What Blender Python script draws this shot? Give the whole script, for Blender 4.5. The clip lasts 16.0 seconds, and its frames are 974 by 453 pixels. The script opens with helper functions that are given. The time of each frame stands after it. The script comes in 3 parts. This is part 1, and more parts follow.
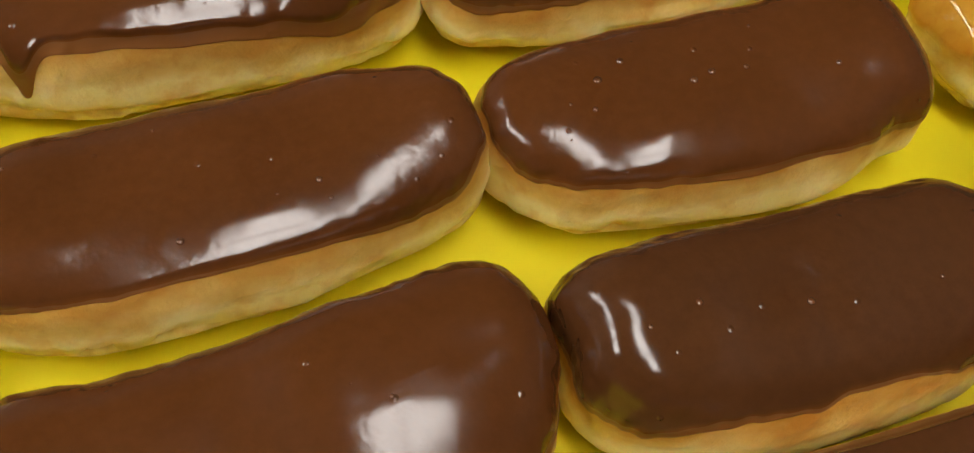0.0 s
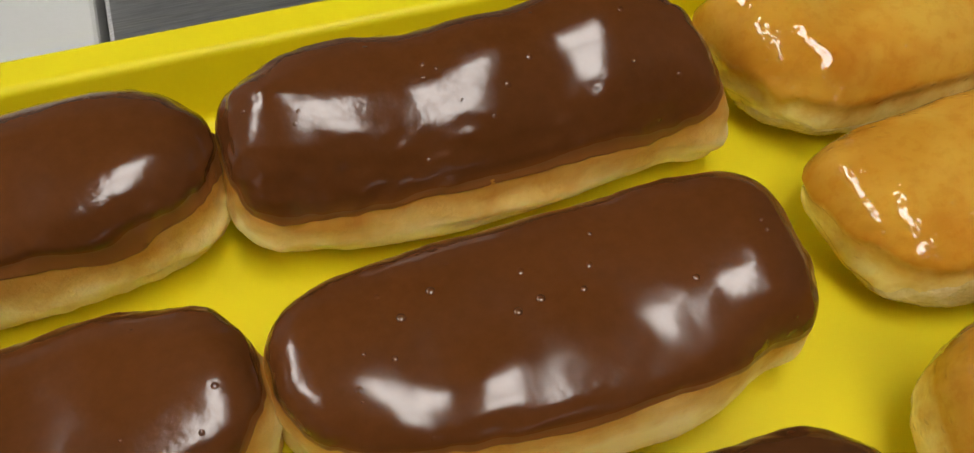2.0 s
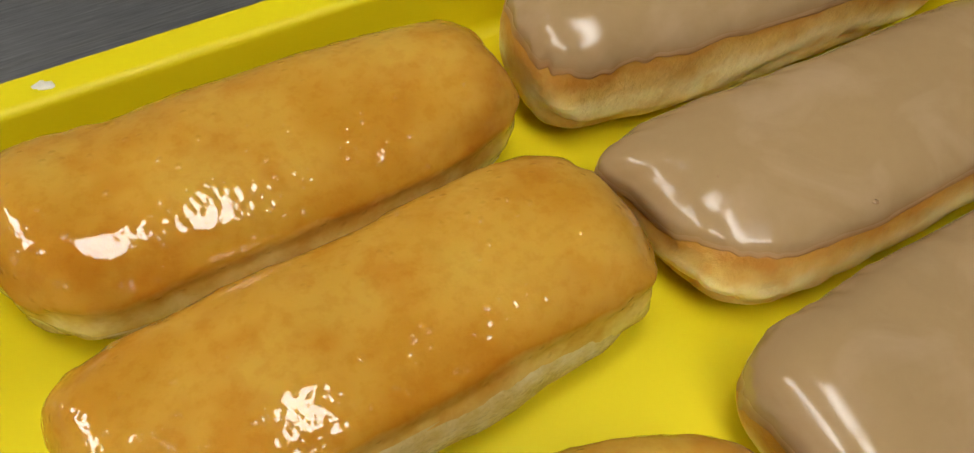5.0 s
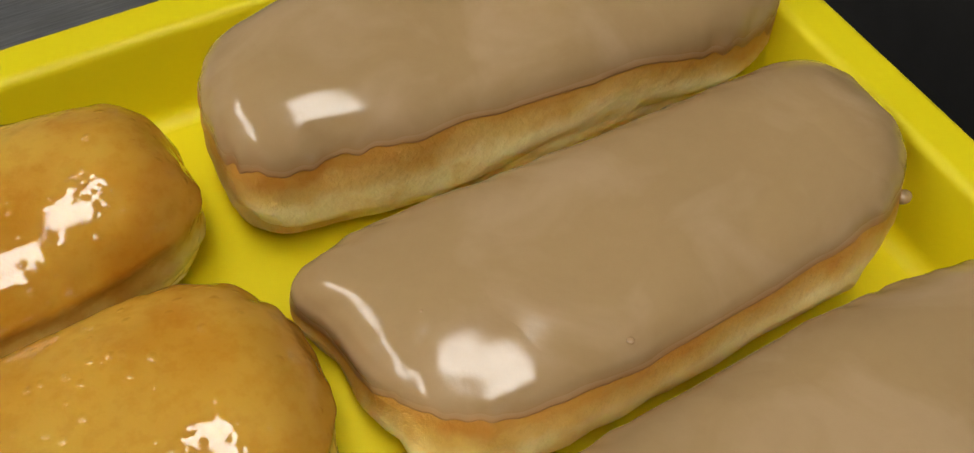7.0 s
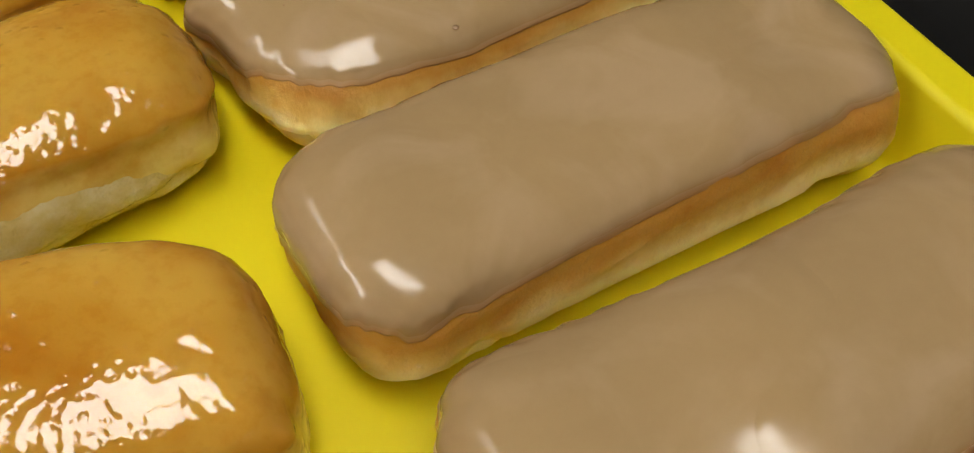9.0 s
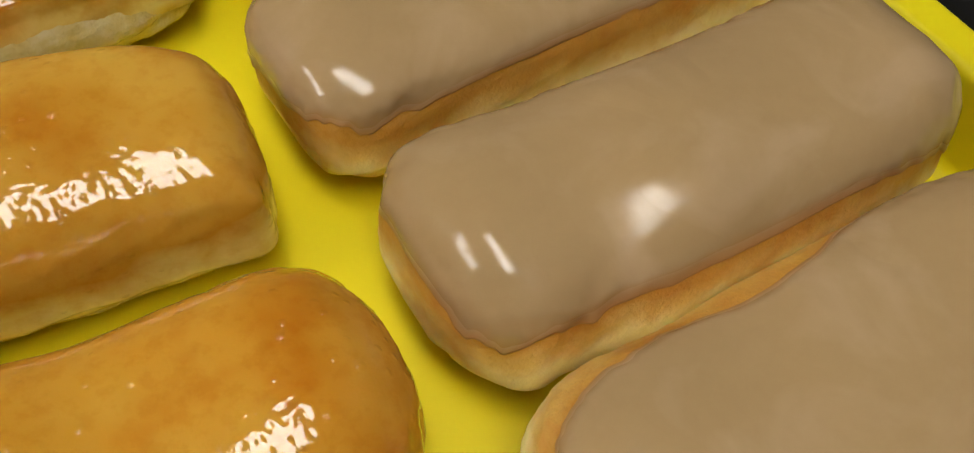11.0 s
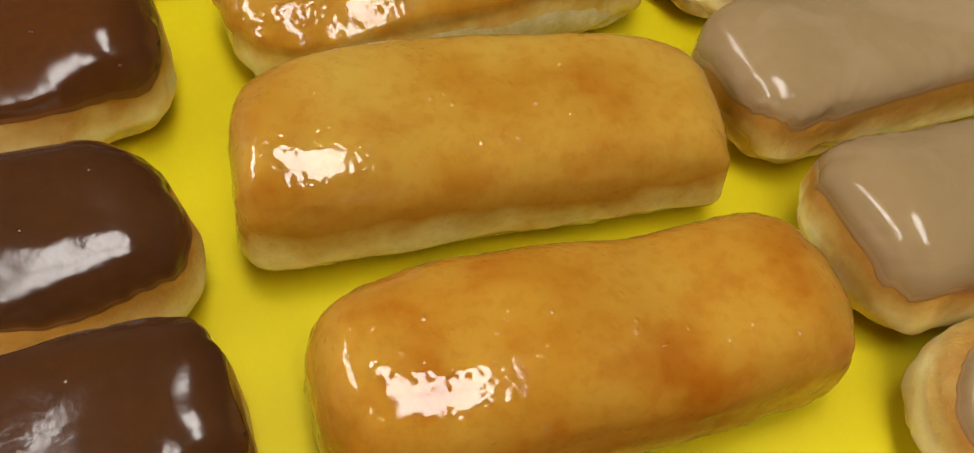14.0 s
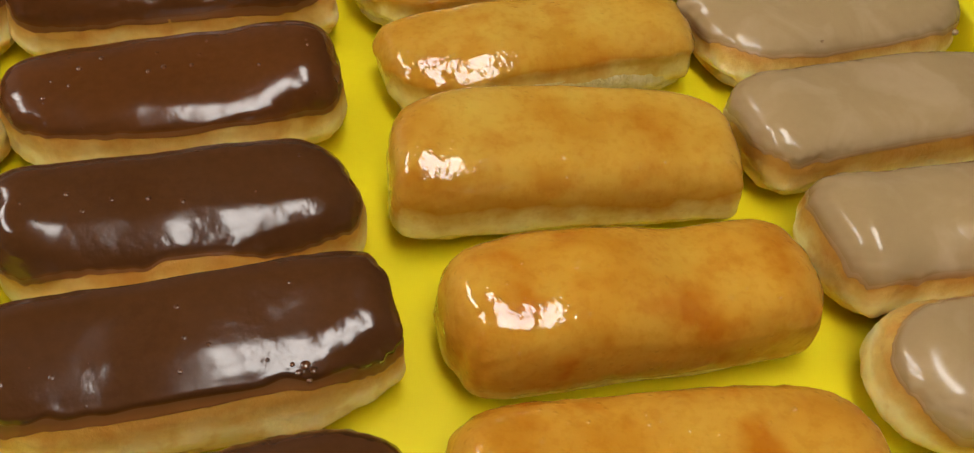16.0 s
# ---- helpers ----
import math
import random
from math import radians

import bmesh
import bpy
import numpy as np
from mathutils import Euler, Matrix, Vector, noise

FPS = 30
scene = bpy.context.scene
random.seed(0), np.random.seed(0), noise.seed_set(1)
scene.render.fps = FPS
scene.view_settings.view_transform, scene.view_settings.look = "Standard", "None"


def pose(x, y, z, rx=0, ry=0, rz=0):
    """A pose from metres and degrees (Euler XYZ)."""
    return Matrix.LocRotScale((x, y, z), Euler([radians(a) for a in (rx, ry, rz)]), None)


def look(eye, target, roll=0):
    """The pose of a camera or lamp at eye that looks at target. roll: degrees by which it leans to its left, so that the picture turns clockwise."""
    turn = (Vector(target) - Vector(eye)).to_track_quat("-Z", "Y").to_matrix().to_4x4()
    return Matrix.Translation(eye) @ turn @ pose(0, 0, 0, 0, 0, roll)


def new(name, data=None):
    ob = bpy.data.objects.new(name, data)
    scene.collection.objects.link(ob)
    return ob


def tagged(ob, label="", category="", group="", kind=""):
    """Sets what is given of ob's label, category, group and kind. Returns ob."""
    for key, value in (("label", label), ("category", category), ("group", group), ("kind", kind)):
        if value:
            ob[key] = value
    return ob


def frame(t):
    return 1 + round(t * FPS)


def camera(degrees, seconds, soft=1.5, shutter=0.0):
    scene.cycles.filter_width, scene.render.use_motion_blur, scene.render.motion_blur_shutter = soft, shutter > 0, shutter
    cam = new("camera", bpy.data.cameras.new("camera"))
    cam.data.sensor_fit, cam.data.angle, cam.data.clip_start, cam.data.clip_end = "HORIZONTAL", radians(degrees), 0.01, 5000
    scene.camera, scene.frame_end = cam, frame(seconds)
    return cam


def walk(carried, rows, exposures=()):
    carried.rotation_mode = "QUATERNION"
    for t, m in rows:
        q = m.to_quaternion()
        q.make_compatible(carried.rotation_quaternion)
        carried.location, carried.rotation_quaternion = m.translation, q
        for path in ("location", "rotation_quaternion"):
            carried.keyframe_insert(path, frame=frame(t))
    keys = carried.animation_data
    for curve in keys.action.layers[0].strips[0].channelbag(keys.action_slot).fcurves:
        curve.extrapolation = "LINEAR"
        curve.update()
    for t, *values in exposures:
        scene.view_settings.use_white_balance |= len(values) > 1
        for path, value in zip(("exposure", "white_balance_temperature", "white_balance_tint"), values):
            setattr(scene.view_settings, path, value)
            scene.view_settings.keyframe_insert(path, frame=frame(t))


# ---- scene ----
# Camera: one lens, carried over a tray of filled and iced pastry bars.
cam = camera(52.34, 16.0, soft=1.3)
PATH = [
    (0, (0.0000, -0.0000, 0.2718), (0.0541, 0.1211, 0.0599), 8.90),
    (0.5, (0.0165, 0.0252, 0.2690), (0.0707, 0.1480, 0.0581), 8.65),
    (1, (0.0325, 0.0362, 0.2680), (0.0858, 0.1661, 0.0611), 7.08),
    (1.5, (0.0529, 0.0441, 0.2642), (0.1010, 0.1789, 0.0592), 3.81),
    (2, (0.0826, 0.0528, 0.2653), (0.1314, 0.1837, 0.0580), 3.31),
    (2.5, (0.1187, 0.0483, 0.2677), (0.1691, 0.1791, 0.0607), 2.23),
    (3, (0.1558, 0.0414, 0.2752), (0.2139, 0.1680, 0.0676), 3.76),
    (3.5, (0.1871, 0.0406, 0.2775), (0.2554, 0.1630, 0.0704), 5.95),
    (4, (0.2167, 0.0400, 0.2775), (0.2871, 0.1637, 0.0719), 4.77),
    (4.5, (0.2512, 0.0498, 0.2660), (0.3244, 0.1728, 0.0610), 4.54),
    (5, (0.2822, 0.0603, 0.2563), (0.3552, 0.1816, 0.0502), 3.89),
    (5.2, (0.2923, 0.0641, 0.2518), (0.3665, 0.1834, 0.0450), 4.36),
    (7.3, (0.3897, 0.0750, 0.2145), (0.4630, 0.2017, 0.0118), 1.81),
    (7.5, (0.3920, 0.0689, 0.2119), (0.4653, 0.1951, 0.0090), 1.43),
    (8, (0.3940, 0.0436, 0.2134), (0.4674, 0.1688, 0.0099), 0.96),
    (8.5, (0.3800, 0.0040, 0.2097), (0.4515, 0.1355, 0.0094), -0.31),
    (9, (0.3709, -0.0249, 0.2105), (0.4474, 0.1043, 0.0107), 1.66),
    (9.2, (0.3703, -0.0331, 0.2147), (0.4464, 0.0926, 0.0124), 2.09),
    (11.3, (0.3456, -0.0872, 0.2170), (0.4226, 0.0353, 0.0131), 2.87),
    (11.5, (0.3389, -0.0910, 0.2172), (0.4151, 0.0311, 0.0128), 3.04),
    (12, (0.3141, -0.0915, 0.2254), (0.3887, 0.0310, 0.0207), 4.51),
    (12.5, (0.2907, -0.0886, 0.2359), (0.3633, 0.0345, 0.0308), 5.83),
    (13, (0.2679, -0.0881, 0.2453), (0.3387, 0.0374, 0.0410), 6.89),
    (13.5, (0.2416, -0.0837, 0.2566), (0.3107, 0.0446, 0.0535), 8.12),
    (14, (0.2196, -0.0928, 0.2713), (0.2853, 0.0383, 0.0688), 8.90),
    (14.5, (0.2027, -0.1130, 0.2892), (0.2662, 0.0230, 0.0892), 9.15),
    (15, (0.1871, -0.1400, 0.3126), (0.2474, 0.0005, 0.1148), 9.13),
    (15.5, (0.1802, -0.1608, 0.3341), (0.2381, -0.0153, 0.1392), 8.44),
    (16, (0.1712, -0.1869, 0.3463), (0.2270, -0.0354, 0.1554), 7.62),
]
EXPOSURE = [(0.0, 0.02), (2.5, 0.0), (5.2, 0.03), (7.5, -0.05), (9.2, -0.07), (11.5, -0.08), (14.0, -0.05), (16.0, -0.02)]
walk(cam, [(t, look(eye, target, roll)) for t, eye, target, roll in PATH], EXPOSURE)

# ---- light ----
scene.view_settings.exposure = 0.0
world = bpy.data.worlds.new("world")
scene.world = world
world.use_nodes = True
world.node_tree.nodes["Background"].inputs[0].default_value = (0.9, 0.95, 1.0, 1)
world.node_tree.nodes["Background"].inputs[1].default_value = 0.005
PANEL_POWER = 13.8

# ---- materials ----


def material(name):
    m = bpy.data.materials.new(name)
    m.use_nodes = True
    t = m.node_tree
    return m, t, t.nodes["Principled BSDF"]


def node(t, kind, **values):
    n = t.nodes.new(kind)
    for key, value in values.items():
        if key in n.inputs:
            n.inputs[key].default_value = value
    return n


def coords(t, shuffle=True):
    """Object coordinates, moved by a random amount for each object."""
    c = t.nodes.new("ShaderNodeTexCoord")
    if not shuffle:
        return c.outputs["Object"]
    info = t.nodes.new("ShaderNodeObjectInfo")
    mul = node(t, "ShaderNodeMath")
    mul.operation = "MULTIPLY"
    mul.inputs[1].default_value = 7.0
    t.links.new(info.outputs["Random"], mul.inputs[0])
    add = t.nodes.new("ShaderNodeVectorMath")
    t.links.new(c.outputs["Object"], add.inputs[0])
    t.links.new(mul.outputs[0], add.inputs[1])
    return add.outputs[0]


def noise_tex(t, vec, scale, detail=3.0, rough=0.5):
    n = node(t, "ShaderNodeTexNoise", Scale=scale, Detail=detail, Roughness=rough)
    t.links.new(vec, n.inputs["Vector"])
    return n.outputs["Fac"]


def ramp(t, fac, stops):
    r = t.nodes.new("ShaderNodeValToRGB")
    e = r.color_ramp.elements
    while len(e) < len(stops):
        e.new(0.5)
    for el, (p, c) in zip(e, stops):
        el.position, el.color = p, (*c, 1) if len(c) == 3 else c
    t.links.new(fac, r.inputs[0])
    return r.outputs["Color"]


def mix(t, fac, a, b, blend="MIX"):
    m = t.nodes.new("ShaderNodeMix")
    m.data_type, m.blend_type = "RGBA", blend
    for sock, v in ((m.inputs[0], fac), (m.inputs[6], a), (m.inputs[7], b)):
        if hasattr(v, "is_output"):
            t.links.new(v, sock)
        else:
            sock.default_value = v if isinstance(v, float) else (*v, 1)
    return m.outputs[2]


def maths(t, op, a, b, clamp=False):
    m = t.nodes.new("ShaderNodeMath")
    m.operation, m.use_clamp = op, clamp
    for sock, v in ((m.inputs[0], a), (m.inputs[1], b)):
        if hasattr(v, "is_output"):
            t.links.new(v, sock)
        else:
            sock.default_value = v
    return m.outputs[0]


def bump(t, height, strength, distance, normal=None):
    b = node(t, "ShaderNodeBump", Strength=strength, Distance=distance)
    t.links.new(height, b.inputs["Height"])
    if normal is not None:
        t.links.new(normal, b.inputs["Normal"])
    return b.outputs["Normal"]


def grey(v):
    return (v, v, v)


def thin_edge(t, c, colour, reach=1.0):
    """Icing thins out towards its rim and lets the dough show through."""
    a = t.nodes.new("ShaderNodeAttribute")
    a.attribute_name = "thin"
    return mix(t, maths(t, "MULTIPLY", a.outputs["Fac"], reach), c, colour), a.outputs["Fac"]


def chocolate_material(dark=False):
    m, t, p = material("dark_chocolate_icing" if dark else "chocolate_icing")
    v = coords(t)
    big, fine = noise_tex(t, v, 22, 3), noise_tex(t, v, 240, 4, 0.6)
    c = ramp(t, big, [(0.3, (0.064, 0.0220, 0.0066)), (0.7, (0.082, 0.0290, 0.0090))] if dark else [(0.3, (0.088, 0.0268, 0.0060)), (0.7, (0.112, 0.0345, 0.0082))])
    c = mix(t, 0.15, c, ramp(t, fine, [(0.35, (0.07, 0.022, 0.006)), (0.7, (0.15, 0.055, 0.018))]))
    c, thin = thin_edge(t, c, (0.27, 0.098, 0.020), 0.85)
    t.links.new(c, p.inputs["Base Color"])
    rough = ramp(t, noise_tex(t, v, 45, 4), [(0.35, grey(0.13)), (0.7, grey(0.21))])
    t.links.new(maths(t, "ADD", rough, maths(t, "MULTIPLY", thin, 0.3)), p.inputs["Roughness"])
    patch = ramp(t, noise_tex(t, v, 34, 2), [(0.42, grey(0.2)), (0.58, grey(1.0))])
    n = bump(t, noise_tex(t, v, 60, 2), 0.2, 0.0010)
    n = bump(t, maths(t, "MULTIPLY", noise_tex(t, v, 170, 2.5, 0.55), patch), 0.26 if dark else 0.2, 0.0011, n)
    n = bump(t, noise_tex(t, v, 620, 3, 0.6), 0.06, 0.0003, n)
    pits = node(t, "ShaderNodeTexVoronoi", Scale=85.0)
    t.links.new(v, pits.inputs["Vector"])
    n = bump(t, ramp(t, pits.outputs["Distance"], [(0.03, grey(1.0)), (0.085, grey(0.0))]), 0.5, 0.0005, n)
    t.links.new(n, p.inputs["Normal"])
    p.inputs["IOR"].default_value = 1.52
    return m


def maple_material():
    m, t, p = material("maple_icing")
    v = coords(t)
    big, fine = noise_tex(t, v, 20, 3), noise_tex(t, v, 200, 4, 0.6)
    c = ramp(t, big, [(0.3, (0.380, 0.246, 0.112)), (0.7, (0.412, 0.268, 0.126))])
    smear = node(t, "ShaderNodeTexNoise", Scale=34.0, Detail=4.0, Distortion=0.7)
    t.links.new(v, smear.inputs["Vector"])
    c = mix(t, 0.55, c, ramp(t, smear.outputs["Fac"], [(0.50, (0.380, 0.254, 0.118)), (0.66, (0.47, 0.33, 0.185))]))
    c = mix(t, 0.06, c, ramp(t, fine, [(0.35, (0.3, 0.18, 0.08)), (0.7, (0.5, 0.34, 0.17))]))
    c, thin = thin_edge(t, c, (0.40, 0.19, 0.055), 0.8)
    t.links.new(c, p.inputs["Base Color"])
    rough = ramp(t, noise_tex(t, v, 40, 4), [(0.35, grey(0.15)), (0.7, grey(0.23))])
    t.links.new(maths(t, "ADD", rough, maths(t, "MULTIPLY", thin, 0.3)), p.inputs["Roughness"])
    n = bump(t, noise_tex(t, v, 45, 1), 0.12, 0.0010)
    n = bump(t, smear.outputs["Fac"], 0.2, 0.0012, n)
    folds = node(t, "ShaderNodeMapping", Scale=(120, 38, 38))
    t.links.new(v, folds.inputs["Vector"])
    patch = ramp(t, noise_tex(t, v, 30, 1), [(0.52, grey(0.0)), (0.66, grey(1.0))])
    n = bump(t, maths(t, "MULTIPLY", noise_tex(t, folds.outputs[0], 1.0, 0), patch), 0.6, 0.0015, n)
    n = bump(t, noise_tex(t, v, 420, 3, 0.6), 0.1, 0.0004, n)
    t.links.new(n, p.inputs["Normal"])
    p.inputs["IOR"].default_value = 1.5
    return m


def dough_material(glazed, bake=0.0):
    m, t, p = material("glazed_dough" if glazed else "fried_dough")
    v = coords(t)
    level = t.nodes.new("ShaderNodeAttribute")
    level.attribute_name = "level"
    big, mid, fine = noise_tex(t, v, 28, 3), noise_tex(t, v, 75, 4, 0.55), noise_tex(t, v, 420, 4, 0.65)
    h = maths(t, "ADD", level.outputs["Fac"], maths(t, "MULTIPLY", maths(t, "SUBTRACT", mid, 0.5), 0.20))
    h = maths(t, "ADD", h, maths(t, "MULTIPLY", maths(t, "SUBTRACT", big, 0.5), 0.24))
    if glazed:
        stops = [(0.0, (0.64, 0.46, 0.10)), (0.14, (0.78, 0.61, 0.17)), (0.28, (0.83, 0.69, 0.24)), (0.38, (0.67, 0.45, 0.10)),
                 (0.48, (0.53, 0.266 - 0.026 * bake, 0.024)), (0.72, (0.565, 0.297 - 0.034 * bake, 0.034 - 0.010 * bake)), (1.0, (0.585, 0.320 - 0.036 * bake, 0.04 - 0.012 * bake))]
    else:
        # fried dough tones; the low stops also hold yellow bounce from the tray
        stops = [(0.0, (0.64, 0.45, 0.11)), (0.10, (0.74, 0.56, 0.18)), (0.20, (0.85, 0.68, 0.26)), (0.38, (0.90, 0.75, 0.33)),
                 (0.47, (0.74, 0.50, 0.14)), (0.57, (0.55, 0.28, 0.045)), (0.8, (0.44, 0.19, 0.025))]
    c = ramp(t, h, stops)
    if glazed:
        c = mix(t, 0.85, c, ramp(t, noise_tex(t, v, 30, 2), [(0.34, (0.88, 0.74, 0.50)), (0.50, (1.0, 0.98, 0.95)), (0.68, (1.04, 1.12, 1.30))]), "MULTIPLY")
        c = mix(t, 0.6 + 0.35 * bake, c, ramp(t, noise_tex(t, v, 52, 2.5, 0.5), [(0.30, (0.84, 0.60, 0.36)), (0.47, (0.99, 0.96, 0.92)), (0.7, (1.03, 1.07, 1.12))]), "MULTIPLY")
        c = mix(t, 0.55, c, ramp(t, noise_tex(t, v, 240, 3, 0.6), [(0.36, (0.90, 0.80, 0.66)), (0.52, (1.0, 1.0, 1.0))]), "MULTIPLY")
    else:
        # fried crust left in patches along the foot
        crust = ramp(t, noise_tex(t, v, 45, 3, 0.6), [(0.44, grey(0.0)), (0.52, grey(1.0))])
        low = ramp(t, level.outputs["Fac"], [(0.16, grey(1.0)), (0.30, grey(0.0))])
        c = mix(t, maths(t, "MULTIPLY", maths(t, "MULTIPLY", crust, low), 0.8), c, (0.50, 0.27, 0.05))
        c = mix(t, 0.6, c, ramp(t, noise_tex(t, v, 95, 3, 0.55), [(0.34, (0.84, 0.66, 0.40)), (0.46, (0.98, 0.96, 0.92)), (0.62, (1.04, 1.08, 1.2))]), "MULTIPLY")
    t.links.new(c, p.inputs["Base Color"])
    n = bump(t, mid, 0.3, 0.0012)
    if not glazed:
        lines = node(t, "ShaderNodeMapping", Scale=(170, 170, 190))
        t.links.new(v, lines.inputs["Vector"])
        n = bump(t, noise_tex(t, lines.outputs[0], 1.0, 3, 0.5), 0.25, 0.0014, n)
    n = bump(t, fine, 0.12 if glazed else 0.5, 0.0009, n)
    t.links.new(n, p.inputs["Normal"])
    p.inputs["Roughness"].default_value = 0.45
    p.inputs["Subsurface Weight"].default_value = 0.15 if glazed else 0.3
    p.inputs["Subsurface Radius"].default_value = (1.0, 0.55, 0.2)
    p.inputs["Subsurface Scale"].default_value = 0.004
    if glazed:
        p.inputs["Specular IOR Level"].default_value = 0.0
        p.inputs["Coat Weight"].default_value = 1.0
        p.inputs["Coat IOR"].default_value = 1.55
        p.inputs["Coat Roughness"].default_value = 0.08
        cn = bump(t, noise_tex(t, v, 60, 1), 0.22, 0.0014)
        cn = bump(t, noise_tex(t, v, 150, 1.5, 0.5), 0.12, 0.0012, cn)
        cell = node(t, "ShaderNodeTexVoronoi", Scale=430.0)
        cell.feature = "SMOOTH_F1"
        t.links.new(v, cell.inputs["Vector"])
        patch = ramp(t, noise_tex(t, v, 80, 2), [(0.40, grey(0.12)), (0.60, grey(1.0))])
        cn = bump(t, maths(t, "MULTIPLY", cell.outputs["Distance"], patch), 0.45, 0.0007, cn)
        drops = node(t, "ShaderNodeTexVoronoi", Scale=190.0)
        t.links.new(v, drops.inputs["Vector"])
        some = ramp(t, noise_tex(t, v, 55, 2), [(0.38, grey(0.0)), (0.52, grey(1.0))])
        dot = ramp(t, maths(t, "ADD", drops.outputs["Distance"], maths(t, "MULTIPLY", fine, 0.16)), [(0.06, grey(1.0)), (0.30, grey(0.0))])
        cn = bump(t, maths(t, "MULTIPLY", dot, some), 0.9, 0.0008, cn)
        t.links.new(cn, p.inputs["Coat Normal"])
    return m


def glaze_material():
    """Set sugar glaze that has run down and pooled: whitish and wet-looking."""
    m, t, p = material("sugar_glaze")
    v = coords(t)
    t.links.new(ramp(t, noise_tex(t, v, 110, 4, 0.6), [(0.32, (0.58, 0.43, 0.12)), (0.5, (0.65, 0.51, 0.20)), (0.68, (0.72, 0.61, 0.32))]), p.inputs["Base Color"])
    p.inputs["Roughness"].default_value = 0.10
    p.inputs["IOR"].default_value = 1.45
    n = bump(t, noise_tex(t, v, 160, 3, 0.6), 0.8, 0.0016)
    n = bump(t, noise_tex(t, v, 420, 2, 0.5), 0.5, 0.0008, n)
    t.links.new(n, p.inputs["Normal"])
    return m


def tray_material():
    m, t, p = material("yellow_plastic")
    v = coords(t, False)
    big, fine = noise_tex(t, v, 9, 4), noise_tex(t, v, 900, 2)
    c = ramp(t, big, [(0.3, (0.715, 0.598, 0.004)), (0.7, (0.76, 0.64, 0.007))])
    t.links.new(c, p.inputs["Base Color"])
    t.links.new(ramp(t, noise_tex(t, v, 30, 5, 0.65), [(0.3, grey(0.44)), (0.7, grey(0.58))]), p.inputs["Roughness"])
    p.inputs["Specular IOR Level"].default_value = 0.32
    t.links.new(bump(t, fine, 0.025, 0.0004), p.inputs["Normal"])
    return m


def steel_material(name, base, rough, stretch):
    m, t, p = material(name)
    c = t.nodes.new("ShaderNodeTexCoord")
    mp = node(t, "ShaderNodeMapping", Scale=stretch)
    t.links.new(c.outputs["Object"], mp.inputs["Vector"])
    streak = noise_tex(t, mp.outputs[0], 1.0, 6, 0.7)
    blot = noise_tex(t, c.outputs["Object"], 14, 4, 0.6)
    t.links.new(mix(t, 0.5, ramp(t, streak, [(0.32, grey(base * 0.55)), (0.68, grey(base * 1.35))]), ramp(t, blot, [(0.3, grey(base * 0.75)), (0.7, grey(base * 1.1))])), p.inputs["Base Color"])
    p.inputs["Metallic"].default_value = 1.0
    t.links.new(ramp(t, streak, [(0.3, grey(rough * 0.8)), (0.7, grey(rough * 1.25))]), p.inputs["Roughness"])
    t.links.new(bump(t, streak, 0.15, 0.0006), p.inputs["Normal"])
    return m


def plain_material(name, a, b, rough, scale=6.0):
    m, t, p = material(name)
    v = coords(t, False)
    t.links.new(ramp(t, noise_tex(t, v, scale, 5, 0.6), [(0.3, a), (0.7, b)]), p.inputs["Base Color"])
    t.links.new(ramp(t, noise_tex(t, v, scale * 5, 4), [(0.3, grey(rough * 0.85)), (0.7, grey(min(1, rough * 1.2)))]), p.inputs["Roughness"])
    t.links.new(bump(t, noise_tex(t, v, scale * 40, 3), 0.1, 0.001), p.inputs["Normal"])
    return m


def lamp_material(power):
    m, t, p = material("light_diffuser")
    p.inputs["Base Color"].default_value = (0.8, 0.8, 0.8, 1)
    p.inputs["Emission Color"].default_value = (1.0, 0.965, 0.915, 1)
    p.inputs["Emission Strength"].default_value = power
    return m


def bubble_material(name, colour):
    m, t, p = material(name)
    v = coords(t)
    t.links.new(ramp(t, noise_tex(t, v, 300, 2), [(0.3, tuple(0.9 * k for k in colour)), (0.7, tuple(1.1 * k for k in colour))]), p.inputs["Base Color"])
    p.inputs["Roughness"].default_value = 0.07
    p.inputs["Coat Weight"].default_value = 1.0
    p.inputs["Coat Roughness"].default_value = 0.04
    return m


CHOCOLATE, CHOCOLATE_DARK, MAPLE = chocolate_material(), chocolate_material(True), maple_material()
CHOCOLATE_BUBBLE, MAPLE_BUBBLE = bubble_material("chocolate_bubble", (0.12, 0.04, 0.012)), bubble_material("maple_bubble", (0.4, 0.25, 0.12))
DOUGH, GLAZED, GLAZED_DARK, GLAZE = dough_material(False), dough_material(True), dough_material(True, 1.0), glaze_material()
YELLOW = tray_material()
STEEL = steel_material("brushed_steel", 0.72, 0.38, (60, 1500, 1500))
PALE = plain_material("pale_counter", (0.50, 0.50, 0.48), (0.56, 0.56, 0.54), 0.5, 8)
DARK = plain_material("dark_floor", (0.012, 0.012, 0.012), (0.02, 0.02, 0.02), 0.6, 5)
# unseen walls: south and east dark to hold back bounce, north and west paler
WALL = plain_material("unseen_wall", (0.25, 0.245, 0.235), (0.29, 0.285, 0.275), 0.7, 2)
DARK_WALL = plain_material("dark_unseen_wall", (0.035, 0.034, 0.033), (0.05, 0.048, 0.046), 0.6, 2)
CEILING = plain_material("ceiling_board", (0.19, 0.19, 0.187), (0.22, 0.22, 0.217), 0.9, 3)
